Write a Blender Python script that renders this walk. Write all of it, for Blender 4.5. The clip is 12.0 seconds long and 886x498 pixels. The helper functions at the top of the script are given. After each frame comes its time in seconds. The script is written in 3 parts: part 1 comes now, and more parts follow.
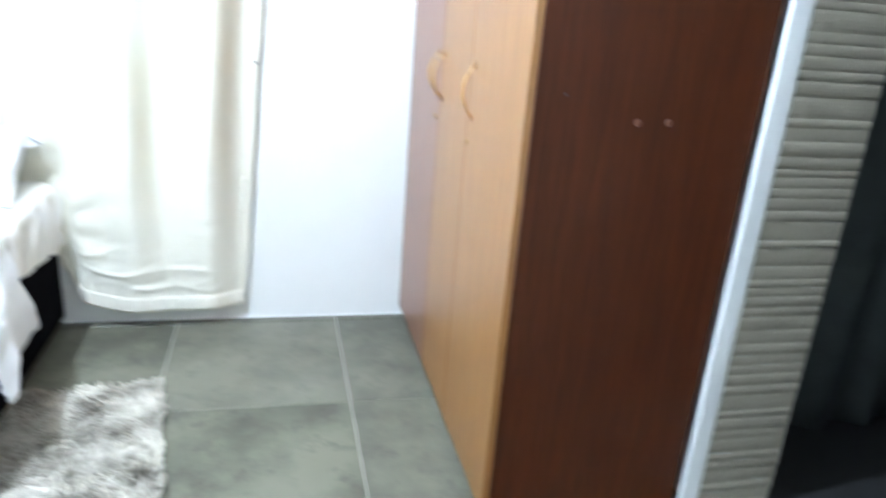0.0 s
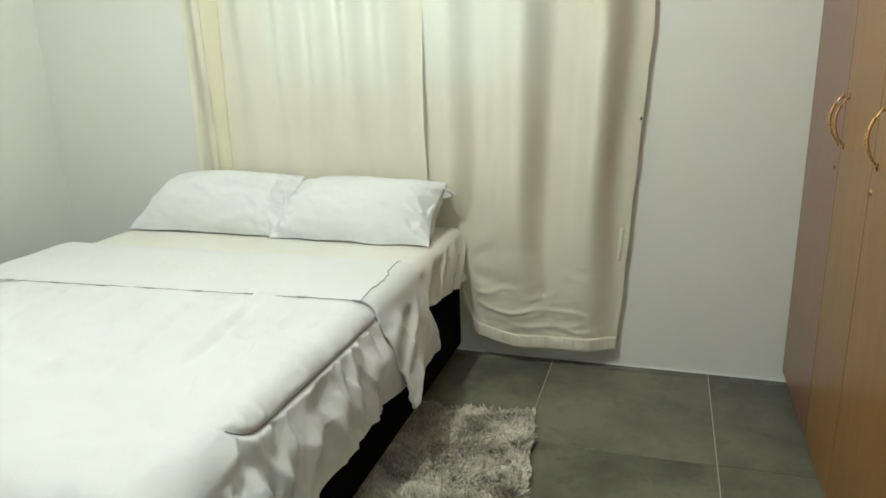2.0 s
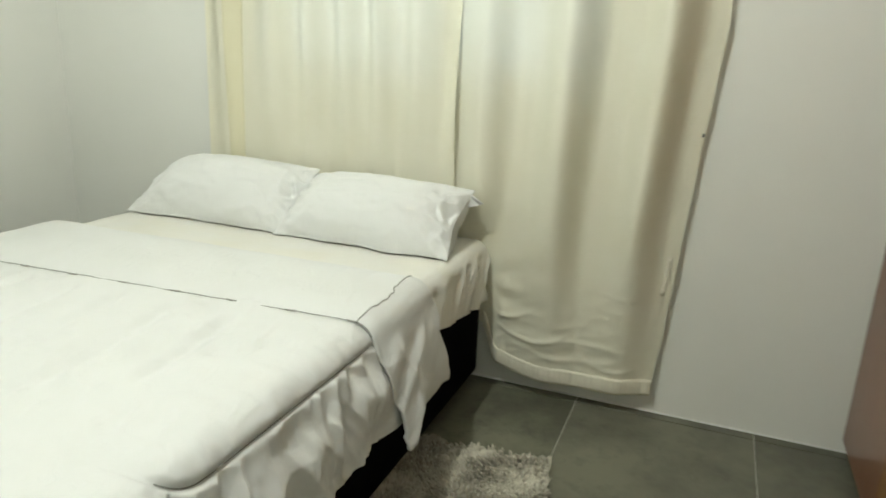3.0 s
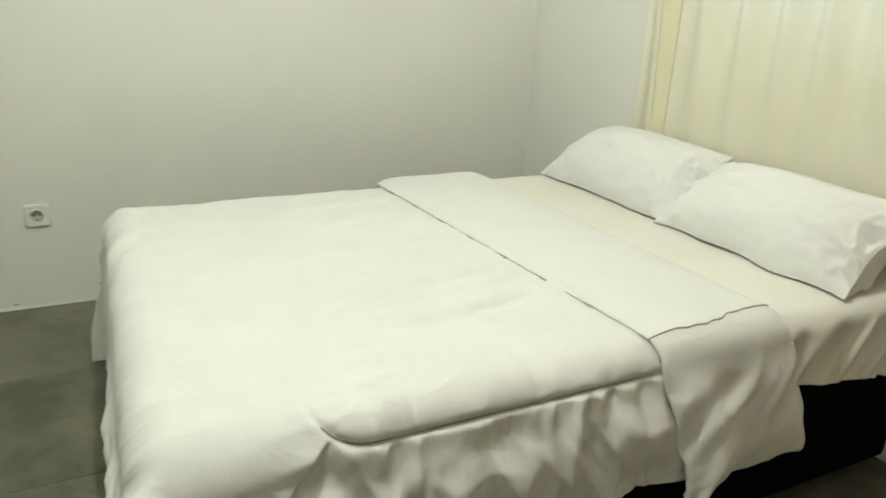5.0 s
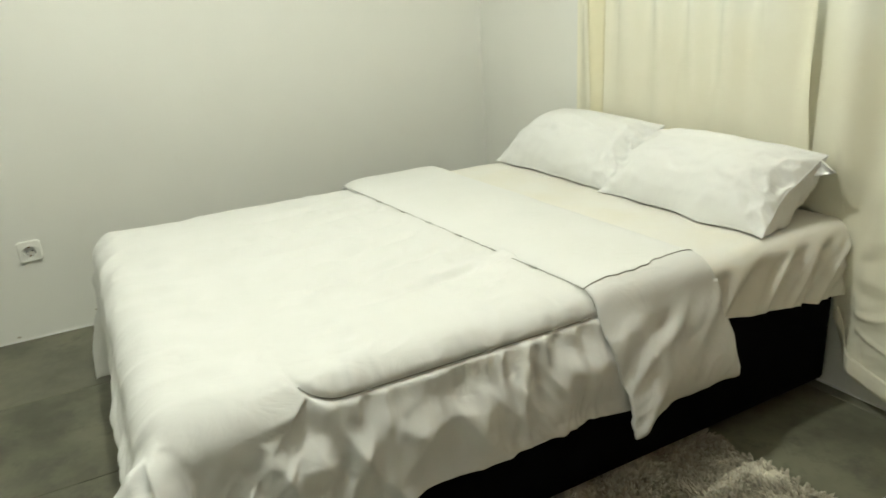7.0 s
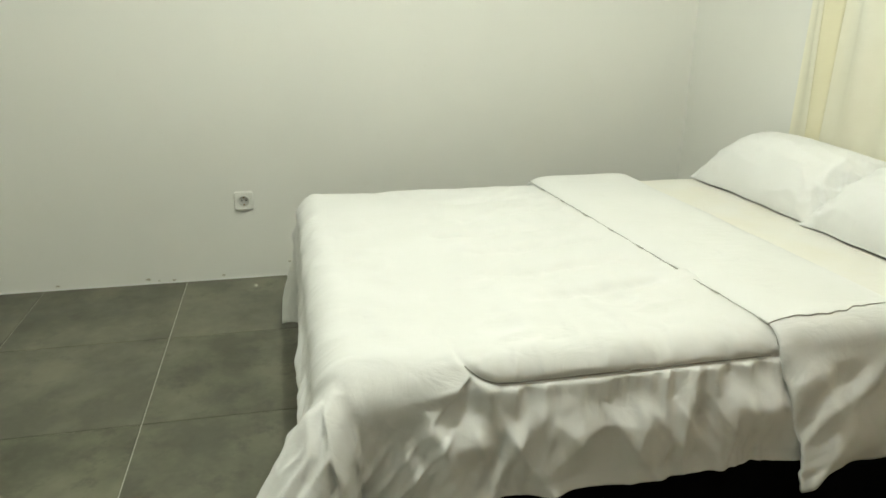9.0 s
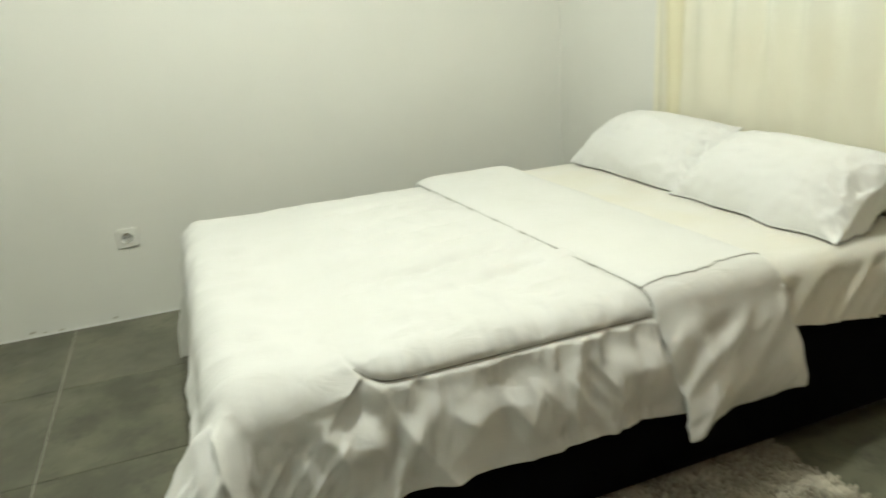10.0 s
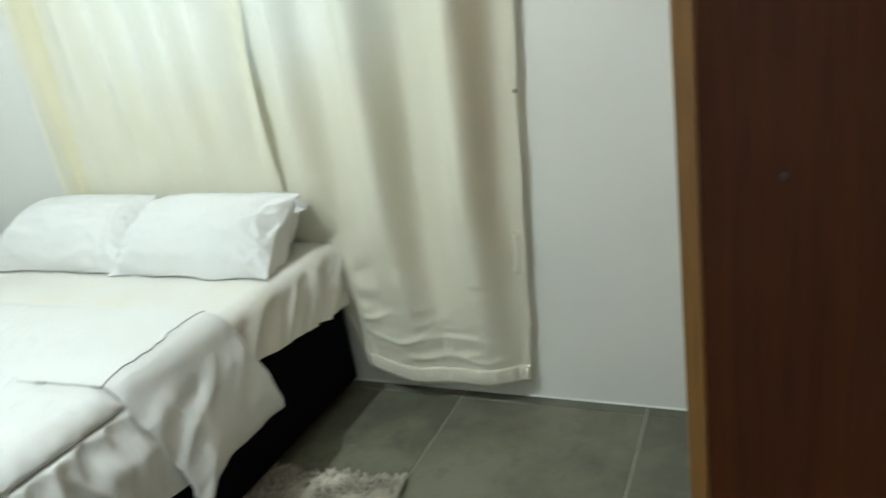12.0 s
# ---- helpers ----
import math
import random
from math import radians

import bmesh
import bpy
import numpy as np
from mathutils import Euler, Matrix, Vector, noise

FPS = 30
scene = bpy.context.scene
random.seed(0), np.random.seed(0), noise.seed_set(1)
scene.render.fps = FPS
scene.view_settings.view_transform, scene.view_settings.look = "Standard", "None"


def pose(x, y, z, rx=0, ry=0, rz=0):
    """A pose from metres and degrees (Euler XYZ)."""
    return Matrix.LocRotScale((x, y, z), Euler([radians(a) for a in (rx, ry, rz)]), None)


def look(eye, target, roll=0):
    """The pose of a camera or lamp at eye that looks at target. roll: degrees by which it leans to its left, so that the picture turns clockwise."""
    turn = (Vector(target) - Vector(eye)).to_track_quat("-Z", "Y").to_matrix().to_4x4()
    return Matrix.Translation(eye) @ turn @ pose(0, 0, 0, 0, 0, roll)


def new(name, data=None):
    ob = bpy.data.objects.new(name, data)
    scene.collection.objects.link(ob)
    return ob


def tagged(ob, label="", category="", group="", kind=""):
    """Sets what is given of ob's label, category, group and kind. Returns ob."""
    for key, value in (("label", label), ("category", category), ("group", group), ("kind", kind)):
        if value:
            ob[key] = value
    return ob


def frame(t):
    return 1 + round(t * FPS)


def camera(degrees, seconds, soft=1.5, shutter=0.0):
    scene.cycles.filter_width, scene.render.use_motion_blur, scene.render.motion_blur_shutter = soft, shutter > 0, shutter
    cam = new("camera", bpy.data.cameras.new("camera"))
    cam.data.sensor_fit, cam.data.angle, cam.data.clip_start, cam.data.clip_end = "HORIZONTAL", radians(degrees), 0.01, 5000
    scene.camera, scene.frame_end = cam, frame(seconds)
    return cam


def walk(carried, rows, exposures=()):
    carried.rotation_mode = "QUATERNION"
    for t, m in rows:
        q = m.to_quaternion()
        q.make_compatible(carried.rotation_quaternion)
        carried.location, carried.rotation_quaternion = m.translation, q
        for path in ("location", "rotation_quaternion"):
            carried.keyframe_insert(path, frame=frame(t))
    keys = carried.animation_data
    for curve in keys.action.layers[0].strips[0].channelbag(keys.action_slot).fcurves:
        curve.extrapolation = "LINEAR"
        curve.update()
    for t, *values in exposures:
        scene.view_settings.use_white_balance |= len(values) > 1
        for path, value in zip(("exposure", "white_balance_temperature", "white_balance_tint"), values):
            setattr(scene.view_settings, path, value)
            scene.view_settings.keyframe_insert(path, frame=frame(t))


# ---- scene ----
cam = camera(64.5, 12.0, soft=1.6, shutter=0.5)
PATH = [
    (0, (2.717, -2.563, 1.221), (3.178, -0.736, 0.549), 4.5),
    (0.5, (2.761, -2.594, 1.242), (2.734, -0.667, 0.708), -1.3),
    (1, (2.742, -2.606, 1.243), (2.409, -0.698, 0.746), -2.0),
    (1.5, (2.732, -2.63, 1.236), (2.193, -0.779, 0.701), -1.8),
    (2, (2.744, -2.626, 1.226), (2.153, -0.796, 0.676), -1.8),
    (2.5, (2.696, -2.498, 1.207), (2.137, -0.658, 0.657), 0.8),
    (4.5, (2.795, -1.958, 1.182), (1.295, -0.801, 0.542), 4.6),
    (5, (2.896, -1.877, 1.176), (1.209, -1.037, 0.506), 2.2),
    (5.5, (3.037, -1.846, 1.174), (1.296, -1.117, 0.514), -1.2),
    (6, (3.09, -1.84, 1.174), (1.361, -1.053, 0.55), -3.4),
    (6.5, (3.105, -1.861, 1.177), (1.447, -0.946, 0.534), -4.6),
    (8.5, (3.116, -1.925, 1.179), (1.299, -1.455, 0.488), 0.6),
    (9, (3.135, -1.929, 1.19), (1.292, -1.51, 0.536), 0.6),
    (9.5, (3.157, -1.908, 1.183), (1.313, -1.487, 0.535), -1.1),
    (10, (3.176, -1.857, 1.166), (1.393, -1.207, 0.537), -4.3),
    (10.5, (3.201, -1.834, 1.168), (1.539, -0.922, 0.53), -6.2),
    (11, (3.207, -1.826, 1.167), (1.726, -0.647, 0.519), -6.3),
    (11.5, (3.261, -1.829, 1.167), (2.070, -0.345, 0.547), -8.1),
    (12, (3.267, -1.827, 1.231), (2.424, -0.143, 0.56), -9.4),
]
EXPOSURES = [
    (0.0, 1.58, 5000, 22), (0.4, 1.15, 4700, 10), (0.8, 0.6, 5200, 8), (1.3, -0.05, 6100, 12), (1.8, -0.08, 6200, 12),
    (2.7, -0.08, 6300, 12), (4.4, -0.33, 6700, 11), (5.0, -0.11, 6700, 11), (5.6, -0.05, 6700, 11), (9.5, 0.03, 6600, 10), (11.0, 0.04, 6600, 11), (11.5, -0.03, 6400, 12), (12.0, 0.1, 5700, 10),
]
walk(cam, [(t, look(eye, target, roll)) for t, eye, target, roll in PATH], EXPOSURES)

# ---------------------------------------------------------------- plan, in metres
EAST, SOUTH, HEIGHT = 3.78, -3.75, 2.62      # west wall is x = 0, north wall is y = 0
THICK = 0.22
WIN = (1.12, 2.30, 1.13, 2.15)               # window: x0, x1, z0, z1
DOOR = (-2.13, -1.25, 2.04)                  # doorway in the east wall: y0, y1, head height
LAMP = (1.78, -1.57, 2.46)
TILE = 0.589

# ---------------------------------------------------------------- world and light
world = bpy.data.worlds.new("dusk_sky")
scene.world = world
world.use_nodes = True
sky = world.node_tree.nodes.new("ShaderNodeTexSky")
sky.sky_type, sky.sun_disc = "NISHITA", False
sky.sun_elevation, sky.sun_rotation = radians(42), radians(200)
world.node_tree.nodes["Background"].inputs["Strength"].default_value = 0.15
world.node_tree.links.new(sky.outputs[0], world.node_tree.nodes["Background"].inputs["Color"])

# daylight in the window's opening
daylight = bpy.data.lights.new("window_daylight", "AREA")
daylight.shape, daylight.size, daylight.size_y = "RECTANGLE", WIN[1] - WIN[0] - 0.1, WIN[3] - WIN[2] - 0.1
daylight.energy, daylight.color = 4.5, (0.50, 0.72, 1.0)
new("window_daylight", daylight).matrix_basis = pose((WIN[0] + WIN[1]) / 2, THICK - 0.03, (WIN[2] + WIN[3]) / 2, -90)

LAMP_GLOW = 1380.0


# ---------------------------------------------------------------- materials
def mix_rgb(nt, fac, a, b, blend="MIX"):
    m = nt.nodes.new("ShaderNodeMix")
    m.data_type, m.blend_type = "RGBA", blend
    for sock, v in ((m.inputs[0], fac), (m.inputs[6], a), (m.inputs[7], b)):
        if isinstance(v, bpy.types.NodeSocket):
            nt.links.new(v, sock)
        elif isinstance(v, (int, float)):
            sock.default_value = v
        else:
            sock.default_value = (*v, 1)
    return m.outputs[2]


def tex(nt, scale, detail=4.0, stretch=(1, 1, 1), rough=0.55, distort=0.0):
    co = nt.nodes.new("ShaderNodeTexCoord")
    mp = nt.nodes.new("ShaderNodeMapping")
    mp.inputs["Scale"].default_value = stretch
    n = nt.nodes.new("ShaderNodeTexNoise")
    n.inputs["Scale"].default_value, n.inputs["Detail"].default_value = scale, detail
    n.inputs["Roughness"].default_value, n.inputs["Distortion"].default_value = rough, distort
    nt.links.new(co.outputs["Object"], mp.inputs["Vector"])
    nt.links.new(mp.outputs[0], n.inputs["Vector"])
    return n.outputs["Fac"]


def ramp(nt, fac, lo, hi):
    r = nt.nodes.new("ShaderNodeMapRange")
    r.inputs["From Min"].default_value, r.inputs["From Max"].default_value = lo, hi
    nt.links.new(fac, r.inputs["Value"])
    return r.outputs[0]


def material(name, base, rough=0.6, metal=0.0, spec=0.5):
    m = bpy.data.materials.new(name)
    m.use_nodes = True
    b = m.node_tree.nodes["Principled BSDF"]
    b.inputs["Base Color"].default_value = (*base, 1)
    b.inputs["Roughness"].default_value, b.inputs["Metallic"].default_value = rough, metal
    b.inputs["Specular IOR Level"].default_value = spec
    return m, m.node_tree, b


def bump(nt, bsdf, height, strength, distance=0.002):
    n = nt.nodes.new("ShaderNodeBump")
    n.inputs["Strength"].default_value, n.inputs["Distance"].default_value = strength, distance
    nt.links.new(height, n.inputs["Height"])
    nt.links.new(n.outputs[0], bsdf.inputs["Normal"])


def mat_paint(name, base, dirt):
    m, nt, b = material(name, base, 0.62, spec=0.3)
    c = mix_rgb(nt, ramp(nt, tex(nt, 1.3, 3), 0.35, 0.75), base, tuple(v * 0.95 for v in base))
    c = mix_rgb(nt, ramp(nt, tex(nt, 5, 6, rough=0.7), 0.66, 0.82), c, dirt)
    nt.links.new(c, b.inputs["Base Color"])
    bump(nt, b, tex(nt, 160, 5), 0.22, 0.002)
    return m


def mat_cloth(name, base, dark, weave=900, translucent=0.0, rough=0.9, spec=0.15, creased=4.0):
    m, nt, b = material(name, base, rough, spec=spec)
    c = mix_rgb(nt, ramp(nt, tex(nt, 6, 4), 0.35, 0.7), base, dark)
    nt.links.new(c, b.inputs["Base Color"])
    crease = tex(nt, 15, 4, (1.0, 0.5, 0.6), 0.5, 2.2)
    add = nt.nodes.new("ShaderNodeMath")
    add.operation, add.inputs[1].default_value = "MULTIPLY_ADD", creased
    nt.links.new(crease, add.inputs[0])
    nt.links.new(tex(nt, weave, 2), add.inputs[2])
    bump(nt, b, add.outputs[0], 0.35, 0.0008)
    if translucent:
        t = nt.nodes.new("ShaderNodeBsdfTranslucent")
        nt.links.new(c, t.inputs["Color"])
        mx = nt.nodes.new("ShaderNodeMixShader")
        mx.inputs[0].default_value = translucent
        nt.links.new(b.outputs[0], mx.inputs[1])
        nt.links.new(t.outputs[0], mx.inputs[2])
        nt.links.new(mx.outputs[0], nt.nodes["Material Output"].inputs["Surface"])
    return m


def mat_wood(name, light, dark, rough, coat=0.0, spec=0.5):
    m, nt, b = material(name, light, rough, spec=spec)
    grain = tex(nt, 9, 6, (6, 6, 0.35), 0.6, 0.4)
    fine = tex(nt, 60, 4, (5, 5, 0.12), 0.6)
    c = mix_rgb(nt, ramp(nt, grain, 0.32, 0.7), light, dark)
    c = mix_rgb(nt, ramp(nt, fine, 0.5, 0.8), c, tuple(v * 0.75 for v in dark))
    nt.links.new(c, b.inputs["Base Color"])
    bump(nt, b, fine, 0.12, 0.001)
    b.inputs["Coat Weight"].default_value, b.inputs["Coat Roughness"].default_value = coat, 0.22
    return m


def mat_tile():
    m, nt, b = material("cement_tile", (0.10, 0.105, 0.09), 0.42, spec=0.4)
    co = nt.nodes.new("ShaderNodeTexCoord")
    info = nt.nodes.new("ShaderNodeObjectInfo")
    off = nt.nodes.new("ShaderNodeVectorMath")
    off.operation = "MULTIPLY_ADD"
    off.inputs[1].default_value = (1, 1, 1)
    sc = nt.nodes.new("ShaderNodeMath")
    sc.operation, sc.inputs[1].default_value = "MULTIPLY", 40
    nt.links.new(info.outputs["Random"], sc.inputs[0])
    nt.links.new(co.outputs["Object"], off.inputs[0])
    nt.links.new(sc.outputs[0], off.inputs[2])

    def cloud(scale, detail, rough=0.6):
        n = nt.nodes.new("ShaderNodeTexNoise")
        n.inputs["Scale"].default_value, n.inputs["Detail"].default_value, n.inputs["Roughness"].default_value = scale, detail, rough
        nt.links.new(off.outputs[0], n.inputs["Vector"])
        return n.outputs["Fac"]
    c = mix_rgb(nt, ramp(nt, cloud(3.2, 5), 0.38, 0.62), (0.158, 0.156, 0.108), (0.072, 0.072, 0.049))
    c = mix_rgb(nt, ramp(nt, cloud(11, 7, 0.7), 0.52, 0.78), c, (0.046, 0.046, 0.034))
    tone = ramp(nt, info.outputs["Random"], 0, 1)
    c = mix_rgb(nt, tone, c, mix_rgb(nt, 0.30, c, (0.19, 0.182, 0.145)))
    nt.links.new(c, b.inputs["Base Color"])
    nt.links.new(ramp(nt, cloud(7, 5), -0.6, 1.5), b.inputs["Roughness"])
    bump(nt, b, cloud(120, 4), 0.08, 0.001)
    return m


M_WALL = mat_paint("wall_paint", (0.79, 0.79, 0.745), (0.72, 0.71, 0.65))
M_CEIL = mat_paint("ceiling_paint", (0.80, 0.80, 0.77), (0.74, 0.74, 0.70))
M_SHEET = mat_cloth("white_cotton_sheet", (0.75, 0.742, 0.70), (0.74, 0.72, 0.645), creased=8.0)
M_DUVET = mat_cloth("white_microfibre", (0.735, 0.738, 0.725), (0.715, 0.718, 0.70), 600, rough=0.72, spec=0.3, creased=13.0)
M_PILLOW = mat_cloth("white_pillowcase", (0.755, 0.76, 0.75), (0.735, 0.74, 0.725), creased=9.0)
M_CURTAIN = mat_cloth("cream_curtain", (0.87, 0.845, 0.71), (0.85, 0.82, 0.675), 700, translucent=0.22)
M_HEM = mat_cloth("cream_hem", (0.86, 0.83, 0.70), (0.84, 0.80, 0.67), 700, translucent=0.1)
M_FOLD = mat_cloth("cream_double_fold", (0.86, 0.82, 0.62), (0.84, 0.80, 0.59), 700, translucent=0.2)
# grey of piping and stitches, and of the shade in the duvet's seam groove
M_SEAM = mat_cloth("seam_thread_shade", (0.36, 0.36, 0.33), (0.30, 0.30, 0.27))
M_BASE = mat_cloth("black_upholstery", (0.004, 0.004, 0.005), (0.006, 0.006, 0.007), 300, rough=1.0, spec=0.02)
M_MATTRESS = mat_cloth("mattress_ticking", (0.7, 0.7, 0.68), (0.6, 0.6, 0.58))
M_DOORWOOD = mat_wood("oak_laminate", (0.29, 0.136, 0.033), (0.225, 0.102, 0.024), 0.38, 0.2)
M_DOORRED = mat_wood("cherry_laminate", (0.215, 0.086, 0.043), (0.175, 0.068, 0.032), 0.34, 0.3)
M_SIDEWOOD = mat_wood("mahogany_laminate", (0.074, 0.0175, 0.003), (0.041, 0.0092, 0.0015), 0.5, 0.0, 0.22)
# socket plastic greyed to carry the shade inside its well
M_SOCKET, _nt, _b = material("shaded_plastic", (0.6, 0.6, 0.57), 0.4)
M_CAP, _nt, _b = material("brown_plastic", (0.15, 0.062, 0.026), 0.4)
M_GOLD, _nt, _b = material("gilt_metal", (0.78, 0.52, 0.24), 0.22, 1.0)
M_BRASS, _nt, _b = material("aged_brass", (0.30, 0.20, 0.09), 0.4, 1.0)
M_PLASTIC, _nt, _b = material("white_plastic", (0.78, 0.78, 0.74), 0.3)
M_DARKHOLE, _nt, _b = material("dark_plastic", (0.03, 0.03, 0.03), 0.5)
M_GROUT = mat_paint("grout", (0.42, 0.42, 0.37), (0.30, 0.30, 0.26))
M_SCUFF = mat_paint("scuffed_plaster", (0.46, 0.42, 0.33), (0.36, 0.32, 0.24))
M_TILE = mat_tile()
M_TRIMWHITE = mat_paint("white_trim", (0.80, 0.81, 0.80), (0.74, 0.75, 0.74))
M_CLAD = mat_paint("beige_cladding", (0.29, 0.262, 0.20), (0.24, 0.215, 0.165))
# next room's walls, drape and floor: lack of light painted as near-black colour
M_GLOOMGREY = mat_cloth("grey_drape", (0.065, 0.072, 0.068), (0.045, 0.05, 0.048))
M_GLOOMFLOOR = mat_paint("gloom_floor", (0.03, 0.03, 0.028), (0.02, 0.02, 0.02))
M_GROUND = mat_paint("packed_earth", (0.20, 0.17, 0.12), (0.14, 0.12, 0.09))
M_ALU, _nt, _b = material("window_aluminium", (0.60, 0.60, 0.58), 0.4, 0.6)
M_GLASS = bpy.data.materials.new("window_glass")
M_GLASS.use_nodes = True
_nt = M_GLASS.node_tree
_tr, _gl, _mx = (_nt.nodes.new(k) for k in ("ShaderNodeBsdfTransparent", "ShaderNodeBsdfGlossy", "ShaderNodeMixShader"))
_gl.inputs["Roughness"].default_value, _mx.inputs[0].default_value = 0.02, 0.07
_nt.links.new(_tr.outputs[0], _mx.inputs[1])
_nt.links.new(_gl.outputs[0], _mx.inputs[2])
_nt.links.new(_mx.outputs[0], _nt.nodes["Material Output"].inputs["Surface"])
M_BULB = bpy.data.materials.new("lit_bulb")
M_BULB.use_nodes = True
_nt = M_BULB.node_tree
_em = _nt.nodes.new("ShaderNodeEmission")
_em.inputs["Color"].default_value, _em.inputs["Strength"].default_value = (0.93, 0.98, 0.87, 1), LAMP_GLOW
_nt.links.new(_em.outputs[0], _nt.nodes["Material Output"].inputs["Surface"])


def mat_pile():
    m, nt, b = material("shag_pile", (0.42, 0.39, 0.32), 0.95, spec=0.1)
    geo = nt.nodes.new("ShaderNodeNewGeometry")
    patch = ramp(nt, tex(nt, 7, 3, rough=0.6), 0.40, 0.60)
    c = mix_rgb(nt, patch, (0.64, 0.61, 0.51), (0.30, 0.275, 0.22))
    c = mix_rgb(nt, ramp(nt, geo.outputs["Random Per Island"], 0.3, 2.2), c, (0.70, 0.66, 0.56))
    nt.links.new(c, b.inputs["Base Color"])
    return m


M_PILE = mat_pile()


# ---------------------------------------------------------------- mesh helpers
def part(name, bm, mat, parent=None, label="", smooth=False):
    me = bpy.data.meshes.new(name)
    bm.normal_update()
    bm.to_mesh(me)
    bm.free()
    me.materials.append(mat)
    if smooth:
        me.polygons.foreach_set("use_smooth", [True] * len(me.polygons))
    ob = new(name, me)
    if parent:
        ob.parent = parent
    if label:
        tagged(ob, label)
    return ob


def add_box(bm, x0, x1, y0, y1, z0, z1, bevel=0.0, seg=2):
    r = bmesh.ops.create_cube(bm, size=1, matrix=Matrix.LocRotScale(
        ((x0 + x1) / 2, (y0 + y1) / 2, (z0 + z1) / 2), None, (abs(x1 - x0), abs(y1 - y0), abs(z1 - z0))))
    if bevel:
        edges = list({e for v in r["verts"] for e in v.link_edges})
        bmesh.ops.bevel(bm, geom=edges, offset=bevel, segments=seg, affect="EDGES", profile=0.5)
    return bm


def box(*a, **k):
    return add_box(bmesh.new(), *a, **k)


def add_tube(bm, pts, radius, sides=8, squash=1.0):
    pts = [Vector(p) for p in pts]
    rings = []
    for i, p in enumerate(pts):
        d = (pts[min(i + 1, len(pts) - 1)] - pts[max(i - 1, 0)]).normalized()
        side = d.cross(Vector((0, 0, 1)) if abs(d.z) < 0.9 else Vector((0, 1, 0))).normalized()
        up = side.cross(d)
        rings.append([bm.verts.new(p + side * math.cos(2 * math.pi * k / sides) * radius + up * math.sin(2 * math.pi * k / sides) * radius * squash)
                      for k in range(sides)])
    for a, b in zip(rings, rings[1:]):
        for k in range(sides):
            bm.faces.new((a[k], a[(k + 1) % sides], b[(k + 1) % sides], b[k]))
    bm.faces.new(rings[0][::-1])
    bm.faces.new(rings[-1])
    return bm


def sheet(fn, nu, nv):
    """A grid of fn(u, v), u and v from 0 to 1."""
    bm = bmesh.new()
    vs = [[bm.verts.new(fn(i / nu, j / nv)) for i in range(nu + 1)] for j in range(nv + 1)]
    for j in range(nv):
        for i in range(nu):
            bm.faces.new((vs[j][i], vs[j][i + 1], vs[j + 1][i + 1], vs[j + 1][i]))
    return bm


def thicken(ob, t, offset=-1.0):
    m = ob.modifiers.new("thickness", "SOLIDIFY")
    m.thickness, m.offset = t, offset
    return ob


def smooth01(x):
    x = min(1.0, max(0.0, x))
    return x * x * (3 - 2 * x)


def nz(x, y, z=0.0):
    return noise.noise((x, y, z))


# ---------------------------------------------------------------- walls, floor, ceiling
def structure(name, bm, mat, label):
    return tagged(part(name, bm, mat), label, name.split("_")[0], kind="structure")


bm = box(-THICK, 0, SOUTH, 0, 0, HEIGHT)
structure("wall_west", bm, M_WALL, "plain off-white painted plaster wall with faint scuffs")
bm = bmesh.new()
add_box(bm, -THICK, WIN[0], 0, THICK, 0, HEIGHT)
add_box(bm, WIN[1], EAST + THICK, 0, THICK, 0, HEIGHT)
add_box(bm, WIN[0], WIN[1], 0, THICK, 0, WIN[2])
add_box(bm, WIN[0], WIN[1], 0, THICK, WIN[3], HEIGHT)
structure("wall_north", bm, M_WALL, "off-white painted plaster wall with a curtained window")
bm = bmesh.new()
add_box(bm, EAST, EAST + THICK, DOOR[1], 0, 0, HEIGHT)
add_box(bm, EAST, EAST + THICK, SOUTH, DOOR[0], 0, HEIGHT)
add_box(bm, EAST, EAST + THICK, DOOR[0], DOOR[1], DOOR[2], HEIGHT)
structure("wall_east", bm, M_WALL, "off-white painted plaster wall behind the wardrobe with a doorway")
structure("wall_south", box(-THICK, EAST + THICK, SOUTH - THICK, SOUTH, 0, HEIGHT), M_WALL, "plain off-white painted plaster wall")
structure("ceiling", box(-THICK, EAST + THICK, SOUTH - THICK, THICK, HEIGHT, HEIGHT + 0.15), M_CEIL, "plain white painted ceiling")
floor = structure("floor", box(-THICK, EAST + THICK, SOUTH - THICK, THICK, -0.12, -0.003), M_GROUT, "grey cement-look floor tiles with pale grout joints")

# thin bead of pale paint and grout where wall meets floor
bm = bmesh.new()
add_box(bm, 0, 0.006, SOUTH, 0, 0.0, 0.004, 0.001, 1)
structure("trim_west", bm, M_TRIMWHITE, "thin pale bead where the wall meets the floor")
structure("trim_north", box(0.006, EAST, -0.006, 0, 0.0, 0.004, bevel=0.001, seg=1), M_TRIMWHITE, "thin pale bead where the wall meets the floor")

# small brown scuffs low on the west wall
rng = random.Random(3)
west = bpy.data.objects["wall_west"]
